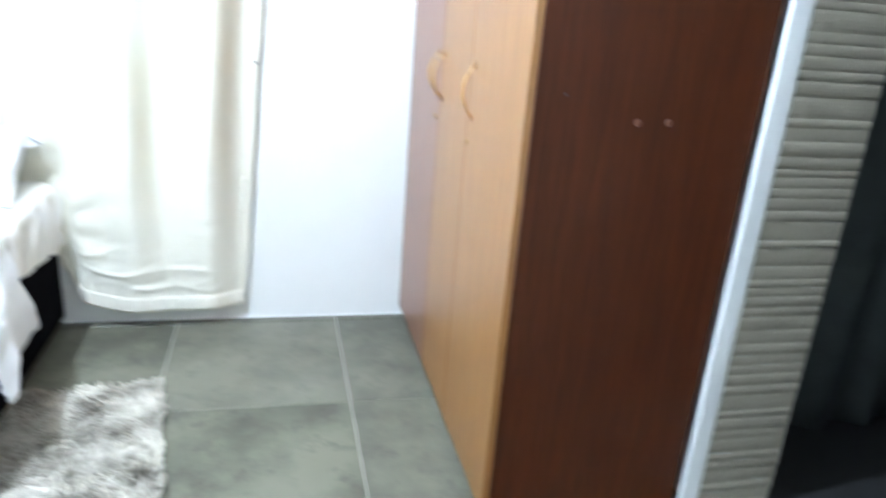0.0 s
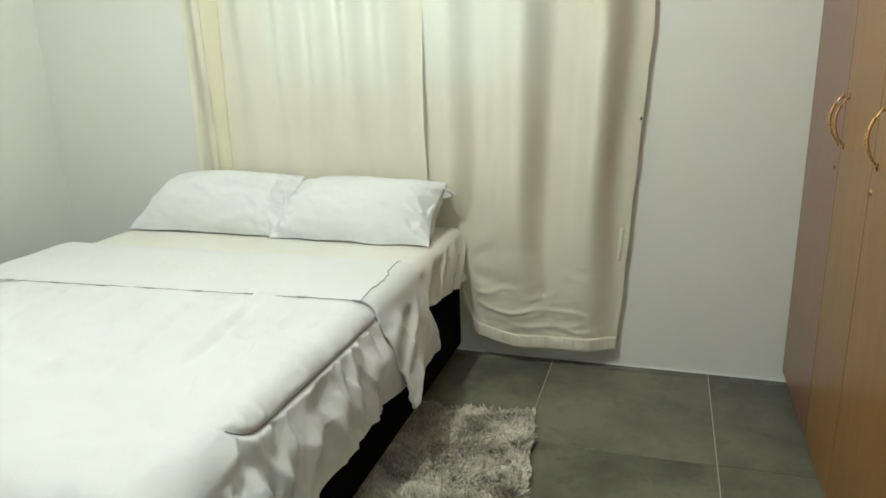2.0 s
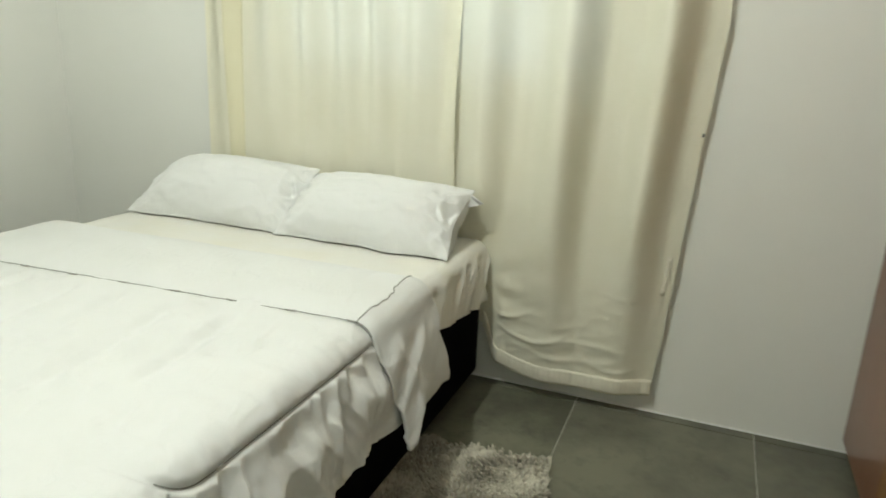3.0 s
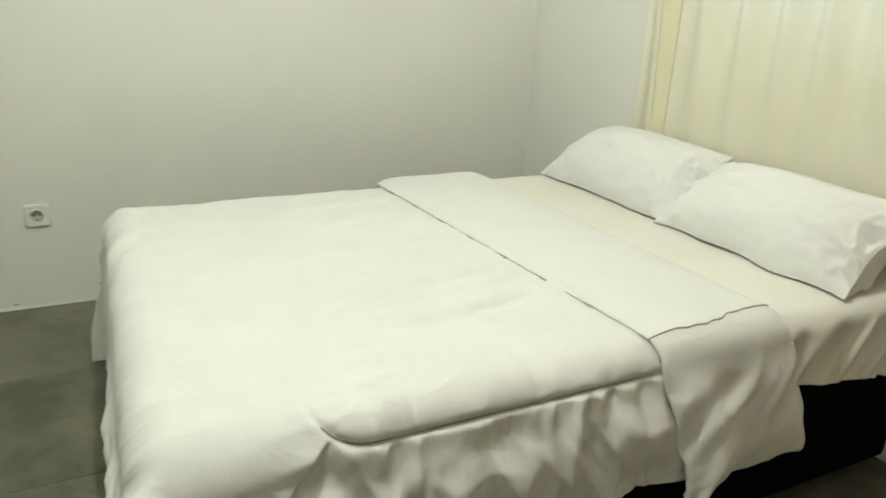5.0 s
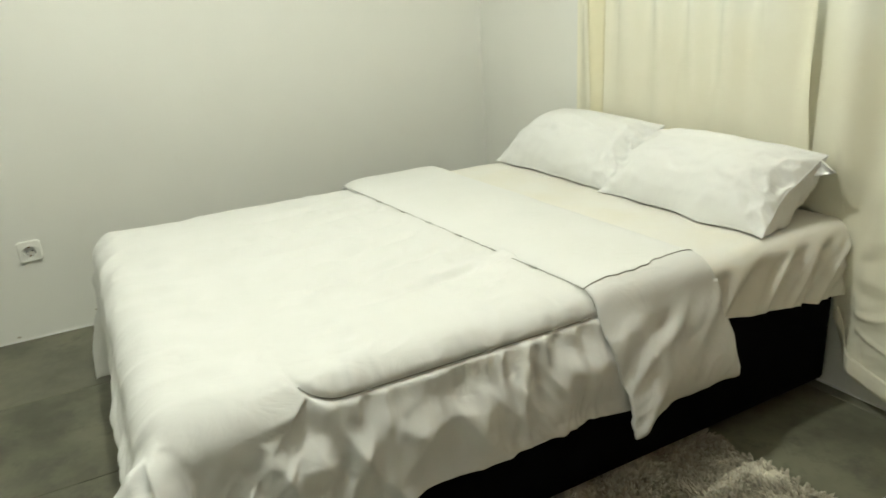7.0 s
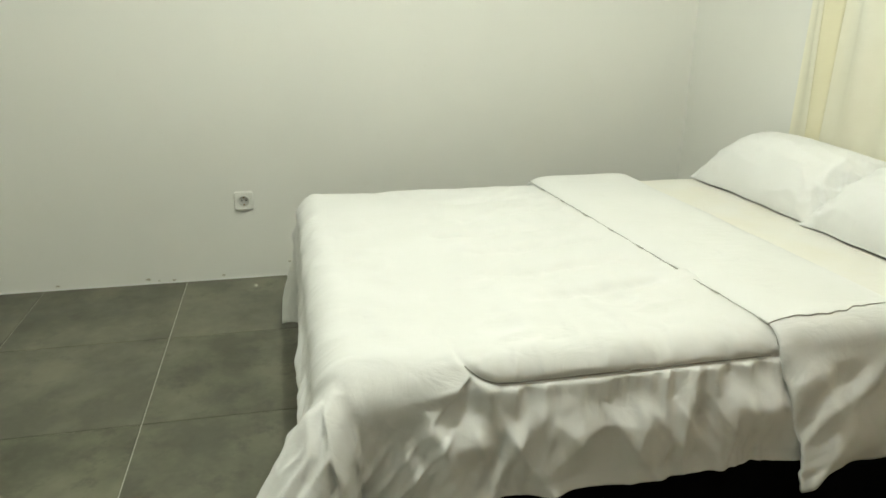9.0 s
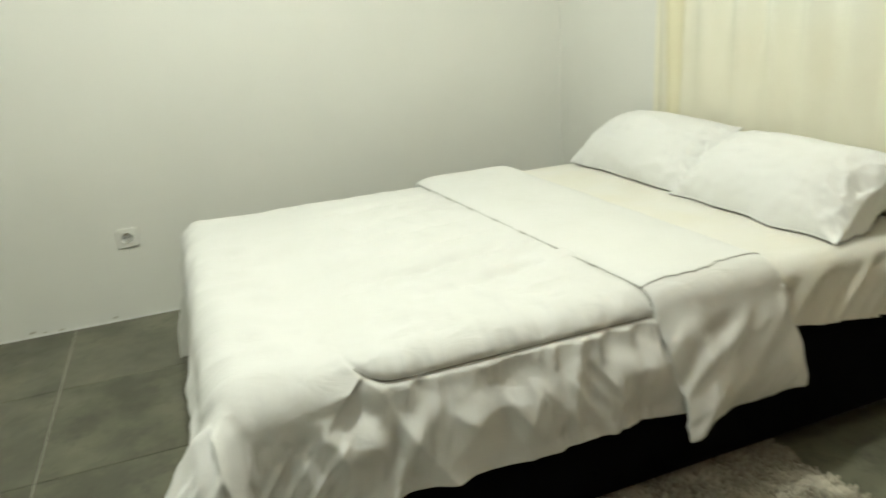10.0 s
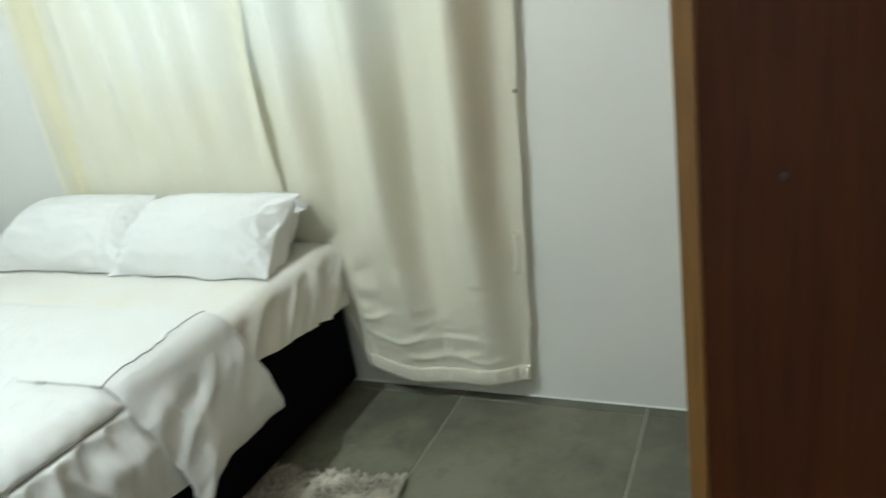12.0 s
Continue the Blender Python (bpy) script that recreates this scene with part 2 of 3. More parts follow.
for y, z, r in ((-2.564, 0.022, 0.012), (-2.455, 0.012, 0.009), (-2.241, 0.020, 0.008), (-2.937, 0.018, 0.010), (-1.945, 0.066, 0.008), (-2.52, 0.013, 0.006)):
    bm = bmesh.new()
    ring = [bm.verts.new((0.0012, y + r * rng.uniform(0.6, 1.2) * math.cos(a * 0.6283), z + 0.5 * r * rng.uniform(0.6, 1.2) * math.sin(a * 0.6283))) for a in range(10)]
    bm.faces.new(ring)
    bmesh.ops.solidify(bm, geom=bm.faces[:], thickness=0.0015)
    part("scuff", bm, M_SCUFF, west, "small brown scuff mark")

# window
win = tagged(new("window_1"), "aluminium sliding window behind the cream curtain", "window", kind="structure")
x0, x1, z0, z1 = WIN
bm = bmesh.new()
for a in ((x0, x1, z0, z0 + 0.05), (x0, x1, z1 - 0.05, z1), (x0, x0 + 0.05, z0 + 0.05, z1 - 0.05), (x1 - 0.05, x1, z0 + 0.05, z1 - 0.05),
          ((x0 + x1) / 2 - 0.03, (x0 + x1) / 2 + 0.03, z0 + 0.05, z1 - 0.05)):
    add_box(bm, a[0], a[1], 0.09, 0.14, a[2], a[3], 0.003, 1)
part("window_frame", bm, M_ALU, win)
for a, b in ((x0 + 0.05, (x0 + x1) / 2 - 0.03), ((x0 + x1) / 2 + 0.03, x1 - 0.05)):
    p = part("pane", box(a, b, 0.112, 0.118, z0 + 0.05, z1 - 0.05), M_GLASS, win)
    p.visible_shadow = False

# outside ground, seen by nobody but the window
structure("ground", box(-600, 600, -600, 600, -0.5, -0.3), M_GROUND, "bare packed earth outside the window")

# dark room through the doorway, its gloom put into near-black base colours
bm = bmesh.new()
add_box(bm, EAST + THICK, 6.2, -0.90, -0.78, 0, HEIGHT)
add_box(bm, 6.2, 6.32, -3.6, -0.78, 0, HEIGHT)
add_box(bm, EAST + THICK, 6.32, -3.72, -3.6, 0, HEIGHT)
structure("wall_dark_room", bm, M_GLOOMGREY, "grey walls of the next room, its gloom put into their colour")
structure("floor_dark_room", box(EAST + THICK, 6.32, -3.72, -0.78, -0.12, 0), M_GLOOMFLOOR, "floor of the next room, its gloom put into the colour")
structure("ceiling_dark_room", box(EAST + THICK, 6.32, -3.72, -0.78, HEIGHT, HEIGHT + 0.12), M_CEIL, "ceiling of the unlit next room")


def grey_drape():
    def f(u, v):
        x = 4.05 + 1.9 * u
        return (x, -0.96 + 0.022 * math.sin(x * 34 + 2 * nz(x * 2, v)) + 0.01 * nz(x * 9, v * 2), 0.02 + 2.2 * v)
    ob = part("drape", sheet(f, 150, 8), M_GLOOMGREY, smooth=True)
    thicken(ob, 0.003)
    return tagged(ob, "grey drape hanging in the next room, coloured dark for the gloom", "curtain")


grey_drape()

# ribbed cladding on the doorway's reveal, with a white corner trim
reveal = tagged(new("door_reveal"), "beige ribbed cladding on the doorway reveal with a white corner trim", "door frame", kind="structure")
part("corner_trim", box(EAST - 0.044, EAST + 0.002, DOOR[1] - 0.005, DOOR[1] + 0.012, 0, DOOR[2], bevel=0.003), M_TRIMWHITE, reveal, "white painted corner trim")
rng = random.Random(4)
z = 0.0
rib_meshes = []
for k in range(4):
    def rib(u, v, k=k):
        d = 0.0028 * math.sin(math.pi * v) ** 0.7 + 0.003 * nz(u * 3, k * 5.0)
        return ((EAST + 0.004) * (1 - u) + (EAST + THICK) * u, -d, v + 0.10 * nz(u * 2, k * 9 + 3) * math.sin(math.pi * v))
    b2 = sheet(rib, 8, 5)
    me = bpy.data.meshes.new("rib")
    b2.to_mesh(me)
    b2.free()
    me.materials.append(M_CLAD)
    rib_meshes.append(me)
while z < DOOR[2] - 0.05:
    h = rng.uniform(0.018, 0.046)
    ob = new("rib", rng.choice(rib_meshes))
    ob.parent = reveal
    ob.location, ob.scale = (0, DOOR[1] - 0.004, z), (1, rng.uniform(0.5, 1.6), h)
    z += h


# ---------------------------------------------------------------- lamp
def ceiling_lamp():
    lamp = tagged(new("pendant_bulb"), "bare lit bulb hanging from a white ceiling rose", "lamp")
    lamp.location = (LAMP[0], LAMP[1], HEIGHT)
    bm = bmesh.new()
    bmesh.ops.create_cone(bm, cap_ends=True, segments=24, radius1=0.045, radius2=0.05, depth=0.03, matrix=pose(0, 0, -0.015))
    part("ceiling_rose", bm, M_PLASTIC, lamp, smooth=False)
    part("cord", add_tube(bmesh.new(), [(0, 0, -0.03), (0, 0, -0.08)], 0.003), M_PLASTIC, lamp)
    bm = bmesh.new()
    bmesh.ops.create_cone(bm, cap_ends=True, segments=20, radius1=0.018, radius2=0.014, depth=0.05, matrix=pose(0, 0, -0.10))
    part("bulb_holder", bm, M_PLASTIC, lamp)
    bm = bmesh.new()
    bmesh.ops.create_uvsphere(bm, u_segments=20, v_segments=12, radius=0.042, matrix=pose(0, 0, LAMP[2] - HEIGHT))
    part("bulb", bm, M_BULB, lamp, "glowing bulb", smooth=True)


ceiling_lamp()


# ---------------------------------------------------------------- curtain
CX0, CX1, SPLIT = 0.82, 2.68, 1.885


def curtain_point(x, zt, deep):
    """x along the rod, zt from 0 (hem) to 1 (rod); deep: the panel with the broad folds."""
    top = 2.32
    hem = 0.079
    if x > 1.98:
        hem += 0.03 * max(0.0, (2.27 - x) / 0.2) ** 2 + 0.10 * smooth01((2.06 - x) / 0.07)
    else:
        hem = 0.31
    hem += 0.006 * nz(x * 6, 3)
    z = hem + (top - hem) * zt
    low = smooth01(1 - z / 0.75)
    gather = 0.45 + 0.55 * smooth01((z - 0.2) / 1.0)
    if deep:
        ph = (x - 2.235 - 0.10 * low * (x - 1.9) + 0.02 * nz(z * 1.2, 7)) / 0.30
        th = 2 * math.pi * ph
        d = 0.056 * math.cos(th - 0.65 * math.cos(th)) + 0.012 * math.cos(2 * th + 0.8)
        d *= 0.25 + 0.75 * smooth01((x - 1.92) / 0.22)
        d *= 0.35 + 0.65 * smooth01((z - 0.05) / 0.7)
    else:
        ph = (x - 0.93 + 0.025 * nz(z * 0.9, 2)) / 0.17 + 0.6 * nz(x * 2.1, 11)
        d = (0.006 + 0.017 * smooth01((z - 0.55) / 0.9)) * math.cos(2 * math.pi * ph)
        d += 0.012 * nz(x * 3, z * 0.5)
    d *= gather + 0.2
    # creases that fan out from where the bed corner pins the cloth
    rad, ang = math.hypot(x - 1.95, z - 0.40), math.atan2(z - 0.40, x - 1.95)
    d += 0.016 * math.exp(-rad / 0.12) * smooth01((rad - 0.02) / 0.05) * math.cos(10 * ang + 1.5 * nz(rad * 9, ang * 2, 5))
    d += 0.003 * low * nz(x * 7, z * 26) + 0.006 * low * (0.35 - abs(nz(x * 5 + z * 9, z * 17 - x * 6, 31)) * 2)
    d += 0.002 * nz(x * 26, z * 3) * (0.4 + smooth01(z))
    # long sagging creases above the hem and small puckers where it is gathered
    for cx, cz, bow, wide, high in ((2.20, 0.215, 0.5, 0.13, 0.010), (2.42, 0.235, -0.1, 0.10, 0.006), (2.52, 0.150, 0.6, 0.08, 0.007),
                                    (2.33, 0.165, 0.2, 0.09, 0.006), (2.55, 0.420, 0.1, 0.10, 0.004), (2.10, 0.290, 0.9, 0.08, 0.009)):
        line = z - cz - bow * (x - cx) ** 2 * 4
        d += high * math.exp(-((x - cx) / wide) ** 2) * math.exp(-(line / 0.007) ** 2)
    d -= 0.006 * max(0.0, nz(x * 34, 6)) * math.exp(-((z - hem - 0.062) / 0.022) ** 2)
    if not deep:
        d += 0.030 * smooth01((x - 1.80) / 0.07) * smooth01((z - 0.7) / 0.25) * (1 - 0.75 * smooth01((z - 1.1) / 0.3))
    else:
        d -= 0.015 * smooth01((1.97 - x) / 0.08)
    xx = x - 0.088 * max(0.0, 1 - z / 1.25) * max(0, (x - 1.98) / 0.7) + 0.006 * nz(z * 5, 20) * smooth01((x - 2.5) / 0.15)
    y = -0.078 - d
    y += (-0.024 - y) * smooth01((x - 2.50) / 0.18)
    y += (-0.040 - y) * 0.6 * smooth01((0.93 - x) / 0.11)
    w = smooth01((0.72 - z) / 0.16) * smooth01((2.08 - x) / 0.06)
    y += (max(y, -0.042) - y) * w
    return (xx, min(y, -0.022), z)


def curtain(name, xa, xb, dy, label):
    """A hanging panel: cloth, gathered hem, rod sleeve."""
    c = tagged(new(name), label, "curtain", "window curtains")
    n = int((xb - xa) / 0.008)

    def cloth(u, v):
        p = curtain_point(xa + (xb - xa) * u, v, xb > 2)
        return (p[0], p[1] + dy, p[2])
    part("cloth", sheet(cloth, n, 320), M_CURTAIN, c, smooth=True)

    def hem(u, v):
        x = xa + (xb - xa) * u
        p = curtain_point(x, 0.0, xb > 2)
        q = 0.006 * abs(nz(x * 48, 5)) * (0.3 + v) + 0.0015
        bulge = 0.0025 * math.sin(math.pi * min(1, v * 1.0))
        return (p[0], p[1] + dy - q - bulge - 0.005, p[2] - 0.004 + 0.058 * v)
    if xa < 1:
        def fold(u, v):
            q = curtain_point(0.94 + 0.06 * u, v, False)
            return (q[0], q[1] - 0.006 - 0.007 * math.sin(math.pi * u), q[2])
        thicken(part("folded_edge", sheet(fold, 8, 120), M_FOLD, c, "yellowish doubled fold of the cloth", smooth=True), 0.0015)
    if xb > 2:
        def edge_strip(x, za, zb, wide):
            def strip(u, v):
                z = za + (zb - za) * v
                q = curtain_point(x, (z - 0.079) / (2.32 - 0.079), True)
                return (q[0] - wide * (1 - u), q[1] + dy - 0.004 - 0.002 * math.sin(9 * v + 3 * u), z)
            return sheet(strip, 3, 10)
        thicken(part("selvedge", edge_strip(CX1 - 0.022, 0.44, 0.57, 0.013), M_HEM, c, "pale turned-out selvedge", smooth=True), 0.001)
        thicken(part("loose_thread", edge_strip(CX1 - 0.002, 0.962, 0.972, 0.006), M_DARKHOLE, c, "small dark loose thread"), 0.001)
        thicken(part("hem", sheet(lambda u, v: hem(u if xa > 2 else 0.225 + 0.775 * u, v), n, 6), M_HEM, c, "gathered double hem", smooth=True), 0.0015)
    return c


curtain("curtain", SPLIT - 0.09, CX1, -0.004, "cream floor-length curtain with deep folds, caught by the bed")
curtain("curtain", CX0, SPLIT - 0.015, -0.004, "cream curtain with fine folds hanging behind the bed head")
bm = add_tube(bmesh.new(), [(0.70, -0.085, 2.335), (2.80, -0.085, 2.335)], 0.0125, 12)
rod = tagged(part("curtain_rod", bm, M_ALU, smooth=True), "plain metal curtain rod above the window", "curtain rod")
for x in (0.78, 2.73):
    part("bracket", box(x - 0.01, x + 0.01, -0.085, 0.0, 2.32, 2.35, bevel=0.002, seg=1), M_ALU, rod)


# ---------------------------------------------------------------- bed
BX0, BX1, BHEAD, BFOOT, BTOP = 0.62, 1.985, -0.06, -1.90, 0.545


def drape(a, b, x0, x1, foot, top, r, flare, wave, seed):
    """Where the point (a, b) of a flat cloth comes to lie over the bed; foot None: no fall at the foot."""
    ex = a - (x1 - r) if a > x1 - r else (a - (x0 + r) if a < x0 + r else 0.0)
    ey = b - (foot + r) if foot is not None and b < foot + r else 0.0
    e = math.hypot(ex, ey)
    bx, by = min(max(a, x0 + r), x1 - r), (max(b, foot + r) if foot is not None else b)
    if e == 0:
        return Vector((a, b, top)), 0.0, Vector((0, 0, 1))
    d = Vector((ex / e, ey / e, 0))
    corner = abs(ex * ey) / (e * e) * 2
    fl = min(0.9, flare * (0.25 + 0.75 * abs(ex) / e) + 0.66 * corner * (1 if ex > 0 else 0.25))
    steep = math.acos(fl)
    arc = r * steep
    th = min(e / r, steep)
    hang = max(0.0, e - arc)
    out, drop = r * math.sin(th) + fl * hang, r * (1 - math.cos(th)) + hang * math.sqrt(1 - fl * fl)
    per = b if ey == 0 else (a if ex == 0 else a + b)
    if ex and ey:
        per = math.atan2(ey, ex) * 0.35
    amp = wave * smooth01(hang / 0.22) * (0.4 + 0.6 * abs(ex) / e)
    w = math.sin(per * 34 + 3.0 * nz(per * 3.1, seed)) * (0.55 + 0.6 * nz(per * 2.3, seed + 5)) + 0.9 * nz(per * 8, hang * 3, seed + 9)
    out += amp * w
    n = d * math.sin(th) + Vector((0, 0, math.cos(th)))
    return Vector((bx, by, top)) + d * out - Vector((0, 0, drop)), hang, n


def bed():
    root = tagged(new("bed"), "double divan bed on a black upholstered base with a white mattress", "bed")
    part("base", box(BX0, BX1, BFOOT + 0.02, BHEAD, 0.05, 0.365, bevel=0.018, seg=3), M_BASE, root, "black upholstered divan base", smooth=True)
    for x in (BX0 + 0.08, BX1 - 0.08):
        for y in (BFOOT + 0.1, BHEAD - 0.08):
            bm = bmesh.new()
            bmesh.ops.create_cone(bm, cap_ends=True, segments=16, radius1=0.022, radius2=0.028, depth=0.052, matrix=pose(x, y, 0.026))
            part("foot", bm, M_DARKHOLE, root)
    part("mattress", box(BX0 + 0.012, BX1 - 0.012, BFOOT + 0.03, BHEAD - 0.01, 0.365, BTOP - 0.012, bevel=0.05, seg=4), M_MATTRESS, root, smooth=True)
    return root


bed()


def fitted_sheet():
    L = 0.208

    def f(u, v):
        a = BX0 - L + (BX1 - BX0 + 2 * L) * u
        b = -0.046 - 0.95 * v
        la = L - 0.005 * abs(nz(b * 5, 3)) - 0.052 * smooth01((-b - 0.02) / 0.6)
        a = max(BX0 - la, min(BX1 + la, a))
        p, hang, n = drape(a, b, BX0 - 0.004, BX1 + 0.012, None, BTOP, 0.055, 0.03, 0.0015, 2)
        s = b - 0.75 * (p.z - 0.4)
        k = smooth01((BTOP - 0.02 - p.z) / 0.06)
        p += n * (k * (0.009 * math.sin(s * 44 + 4 * nz(b * 5, 1)) * (0.5 + nz(b * 4, 8)) + 0.022 * (0.3 - abs(nz(s * 15, p.z * 3)) * 2)))
        p += n * 0.003 * nz(a * 7, b * 7) * (1 - k)
        p -= n * 0.016 * smooth01((-b - 0.63) / 0.08)
        return p
    ob = part("fitted_sheet", sheet(f, 240, 150), M_SHEET, smooth=True)
    thicken(ob, 0.002, 1.0)
    return tagged(ob, "creased white cotton sheet stretched over the mattress", "bed sheet")


fitted_sheet()

DX0, DX1, DFOOT, DTOP = 0.610, 2.005, -1.900, 0.547


def duvet():
    root = tagged(new("duvet"), "plump white quilted duvet on the bed, its top turned back", "duvet")
    LR, LL, LF = 0.252, 0.115, 0.45
    r = 0.075
    ya = -0.80

    def place(a, b):
        p, hang, n = drape(a, b, DX0, DX1, DFOOT, DTOP, r, 0.15, 0.012, 4)
        # seam: an inset line along the side and across near the foot
        ca, cb = DX1 + 0.012, -1.63
        rr = 0.09
        qa, qb = a - (ca - rr), (cb + rr) - b
        d = (math.hypot(max(qa, 0), max(qb, 0)) - rr) if qa > 0 or qb > 0 else -rr
        if qa <= 0 and qb <= 0:
            d = max(qa, qb) - rr
        left = (DX0 - 0.012) - a
        d = max(d, left)
        on_foot = smooth01((qb - qa + 0.02) / 0.16)
        deep = 1 - 0.96 * on_foot
        puff = 0.010 * (1 - math.exp(-abs(d) / (0.028 if d < 0 else 0.06))) * (1 if d < 0 else 0.8) * (1 - (1 - deep) * math.exp(-abs(d) / 0.12))
        groove = -0.006 * deep * math.exp(-(d / 0.005) ** 2)
        run = b if qa > qb else a
        pucker = deep * math.exp(-abs(d) / (0.06 if d < 0 else 0.07)) * (0.017 * (0.3 - abs(nz(run * 12.5, 3.1, d * 3)) * 2) + 0.005 * nz(run * 40, d * 6, 4))
        pucker *= 1.25 if d < 0 else 2.1
        pucker *= (1 - math.exp(-(d / 0.01) ** 2))
        # faint stitched channels across the top
        ch = 0.0
        if d < -0.04:
            xx = a + 0.03 * math.sin(b * 5) + 0.02 * nz(a * 3, b * 3)
            for k, x0 in enumerate((0.86, 1.03, 1.20, 1.36, 1.53, 1.70)):
                ch -= 0.016 * math.exp(-((xx - x0) / 0.022) ** 2) * smooth01((-1.02 - b) / 0.06) * smooth01((b + 1.50 + 0.25 * nz(k * 3.7, 2)) / 0.08)
            ch += 0.007 * (0.3 - abs(nz(a * 13 + b * 4, b * 7, 71)) * 2) * smooth01((nz(a * 4, b * 4, 72) + 0.2) / 0.3)
            ch += 0.007 * nz(a * 3.2, b * 4.2, 6) + 0.004 * nz(a * 9, b * 14, 2) + 0.0035 * (0.4 - abs(nz(a * 6 + b * 2, b * 11, 8)) * 2)
            ch *= smooth01((-0.04 - d) / 0.06)
        elif d > 0:
            ch += (1 - math.exp(-(d / 0.05) ** 2)) * (0.007 * (0.35 - abs(nz(a * 7 + b * 3, b * 6 - a * 2, 23)) * 2) + 0.004 * nz(a * 15, b * 15, 24))
        # soft hanging creases
        if hang > 0:
            k = smooth01(hang / 0.1)
            per = b if abs(a - 1.3) > 0.6 and b > DFOOT else a + b
            s = per + 0.55 * hang * nz(per * 1.3, 40)
            k *= 0.35 + 0.65 * smooth01((a - 1.2) / 0.5)
            low = 1 - 0.55 * smooth01((hang - 0.09) / 0.10)
            s += 0.03 * nz(per * 4, hang * 4, 51)
            t1, t2 = s + 0.30 * hang, s - 0.45 * hang
            ch += 0.016 * k * math.sin(math.pi * min(1.0, hang / 0.19)) + 0.012 * k * nz(s * 5.0, hang * 1.3, 12)
            ch += k * low * 0.026 * (0.35 - abs(nz(t1 * 9.5, hang * 0.7, 15)) * 2) * smooth01(hang / 0.06)
            ch += k * low * 0.017 * (0.35 - abs(nz(t2 * 14, hang * 1.0, 33)) * 2) * smooth01((nz(s * 4, hang * 3, 60) + 0.35) / 0.4)
            ch += k * 0.010 * (0.30 - abs(nz(t1 * 26, hang * 6, 37)) * 2) * smooth01((nz(s * 6, hang * 5, 61) + 0.2) / 0.3)
            if a > DX1:
                # hollow beside the flared foot corner, with thin slanting folds in it
                hollow = smooth01((b + 1.885) / 0.03) * (1 - smooth01((b + 1.83) / 0.17))
                ch -= 0.030 * k * hollow
                for off, high in ((0.0, 0.009), (0.055, 0.008), (-0.05, 0.006)):
                    line = (b + 1.86 - off) - 0.85 * (0.24 - hang)
                    ch += k * high * math.exp(-(line / 0.009) ** 2) * smooth01((hang - 0.03) / 0.05)
            ch += 0.010 * math.exp(-hang / 0.07) * k * (0.35 - abs(nz(per * 19, 44)) * 2)
            s2 = per - 1.1 * hang
            ch += k * (0.006 * (0.35 - abs(nz(s2 * 9, hang * 3, 17)) * 2) + 0.003 * nz(per * 30, hang * 9, 19))
        p += n * (puff + groove + pucker + ch)
        p.z = max(p.z, 0.035)
        return p

    def f(u, v):
        a = DX0 - LL + (DX1 - DX0 + LL + LR) * u
        b = ya + (DFOOT - LF - ya) * v
        hr = LR + 0.005 * nz(b * 6, 30) + 0.04 * smooth01((-1.5 - b) / 0.3) + 0.022 * smooth01((b + 1.3) / 0.25)
        a = min(a, DX1 + hr)
        return place(a, b)
    ob = part("cover", sheet(f, 400, 360), M_DUVET, root, smooth=True)
    thicken(ob, 0.010, 1.0)
    # thread of the seam along the side, its grey painting the groove's shade
    pts = []
    for i in range(150):
        b = -0.96 - 0.56 * i / 149
        pts.append(place(DX1 + 0.012, b) + Vector((0.0032, 0, 0.0026)))
    for i in range(1, 11):
        th = math.pi / 2 * i / 15
        pts.append(place(DX1 + 0.012 - 0.09 * (1 - math.cos(th)), -1.54 - 0.09 * math.sin(th)) + Vector((0.0020, -0.0005, 0.0030)))
    part("seam", add_tube(bmesh.new(), pts, 0.0013, 6), M_SEAM, root, "fine stitched seam, the groove's shade put into its grey", smooth=True)

    # the turned-back top, hanging down the side as a flap
    def turn(u, v):
        a = DX0 - 0.24 + (DX1 - DX0 + 0.24 + 0.304) * u
        bfoot = -0.945 - 0.075 * max(0.0, (1.98 - a) / 1.28)
        bhead = -0.575 + 0.02 * smooth01((a - 2.0) / 0.2) - 0.02 * max(0.0, (1.98 - a) / 1.28)
        b = bhead + (bfoot - bhead) * v + 0.045 * smooth01((a - DX1 - 0.02) / 0.22)
        p, hang, n = drape(a, b, DX0 - 0.01, DX1 - 0.002, None, DTOP + 0.0155, 0.055, 0.10 + 0.20 * smooth01((v - 0.45) / 0.5), 0.004, 8)
        t = 2 * v - 1
        e = min(u, 1 - u) * 2.0
        edge = (1 - abs(t) ** 5) * (1 - math.exp(-e * 28))
        puff = (0.016 + 0.010 * smooth01(hang / 0.08)) * edge + 0.006 * nz(a * 5, b * 7, 3) * edge
        if hang == 0:
            p.z -= 0.022 * (1 - min(1, v / 0.12)) ** 2 + 0.007 * max(0, (v - 0.9) / 0.1) ** 2
        if hang > 0:
            k = smooth01(hang / 0.08)
            s = b * 0.75 + 0.45 * hang
            puff += k * (0.018 * nz(s * 8, hang * 2.5, 21) + 0.018 * (0.4 - abs(nz(s * 9 + hang * 2, hang * 5, 22)) * 2) + 0.008 * (0.3 - abs(nz(s * 19, hang * 9, 27)) * 2) + 0.007 * math.exp(-(1 - v) / 0.10) * nz(hang * 60, v * 5, 28) + 0.006 * math.exp(-((s + 0.52) / 0.02) ** 2))
            p.z -= 0.03 * smooth01((v - 0.8) / 0.2) * smooth01(hang / 0.2)
        p += n * puff
        return p
    ob = part("turned_back_edge", sheet(turn, 220, 64), M_DUVET, root, smooth=True)
    thicken(ob, 0.012, 1.0)
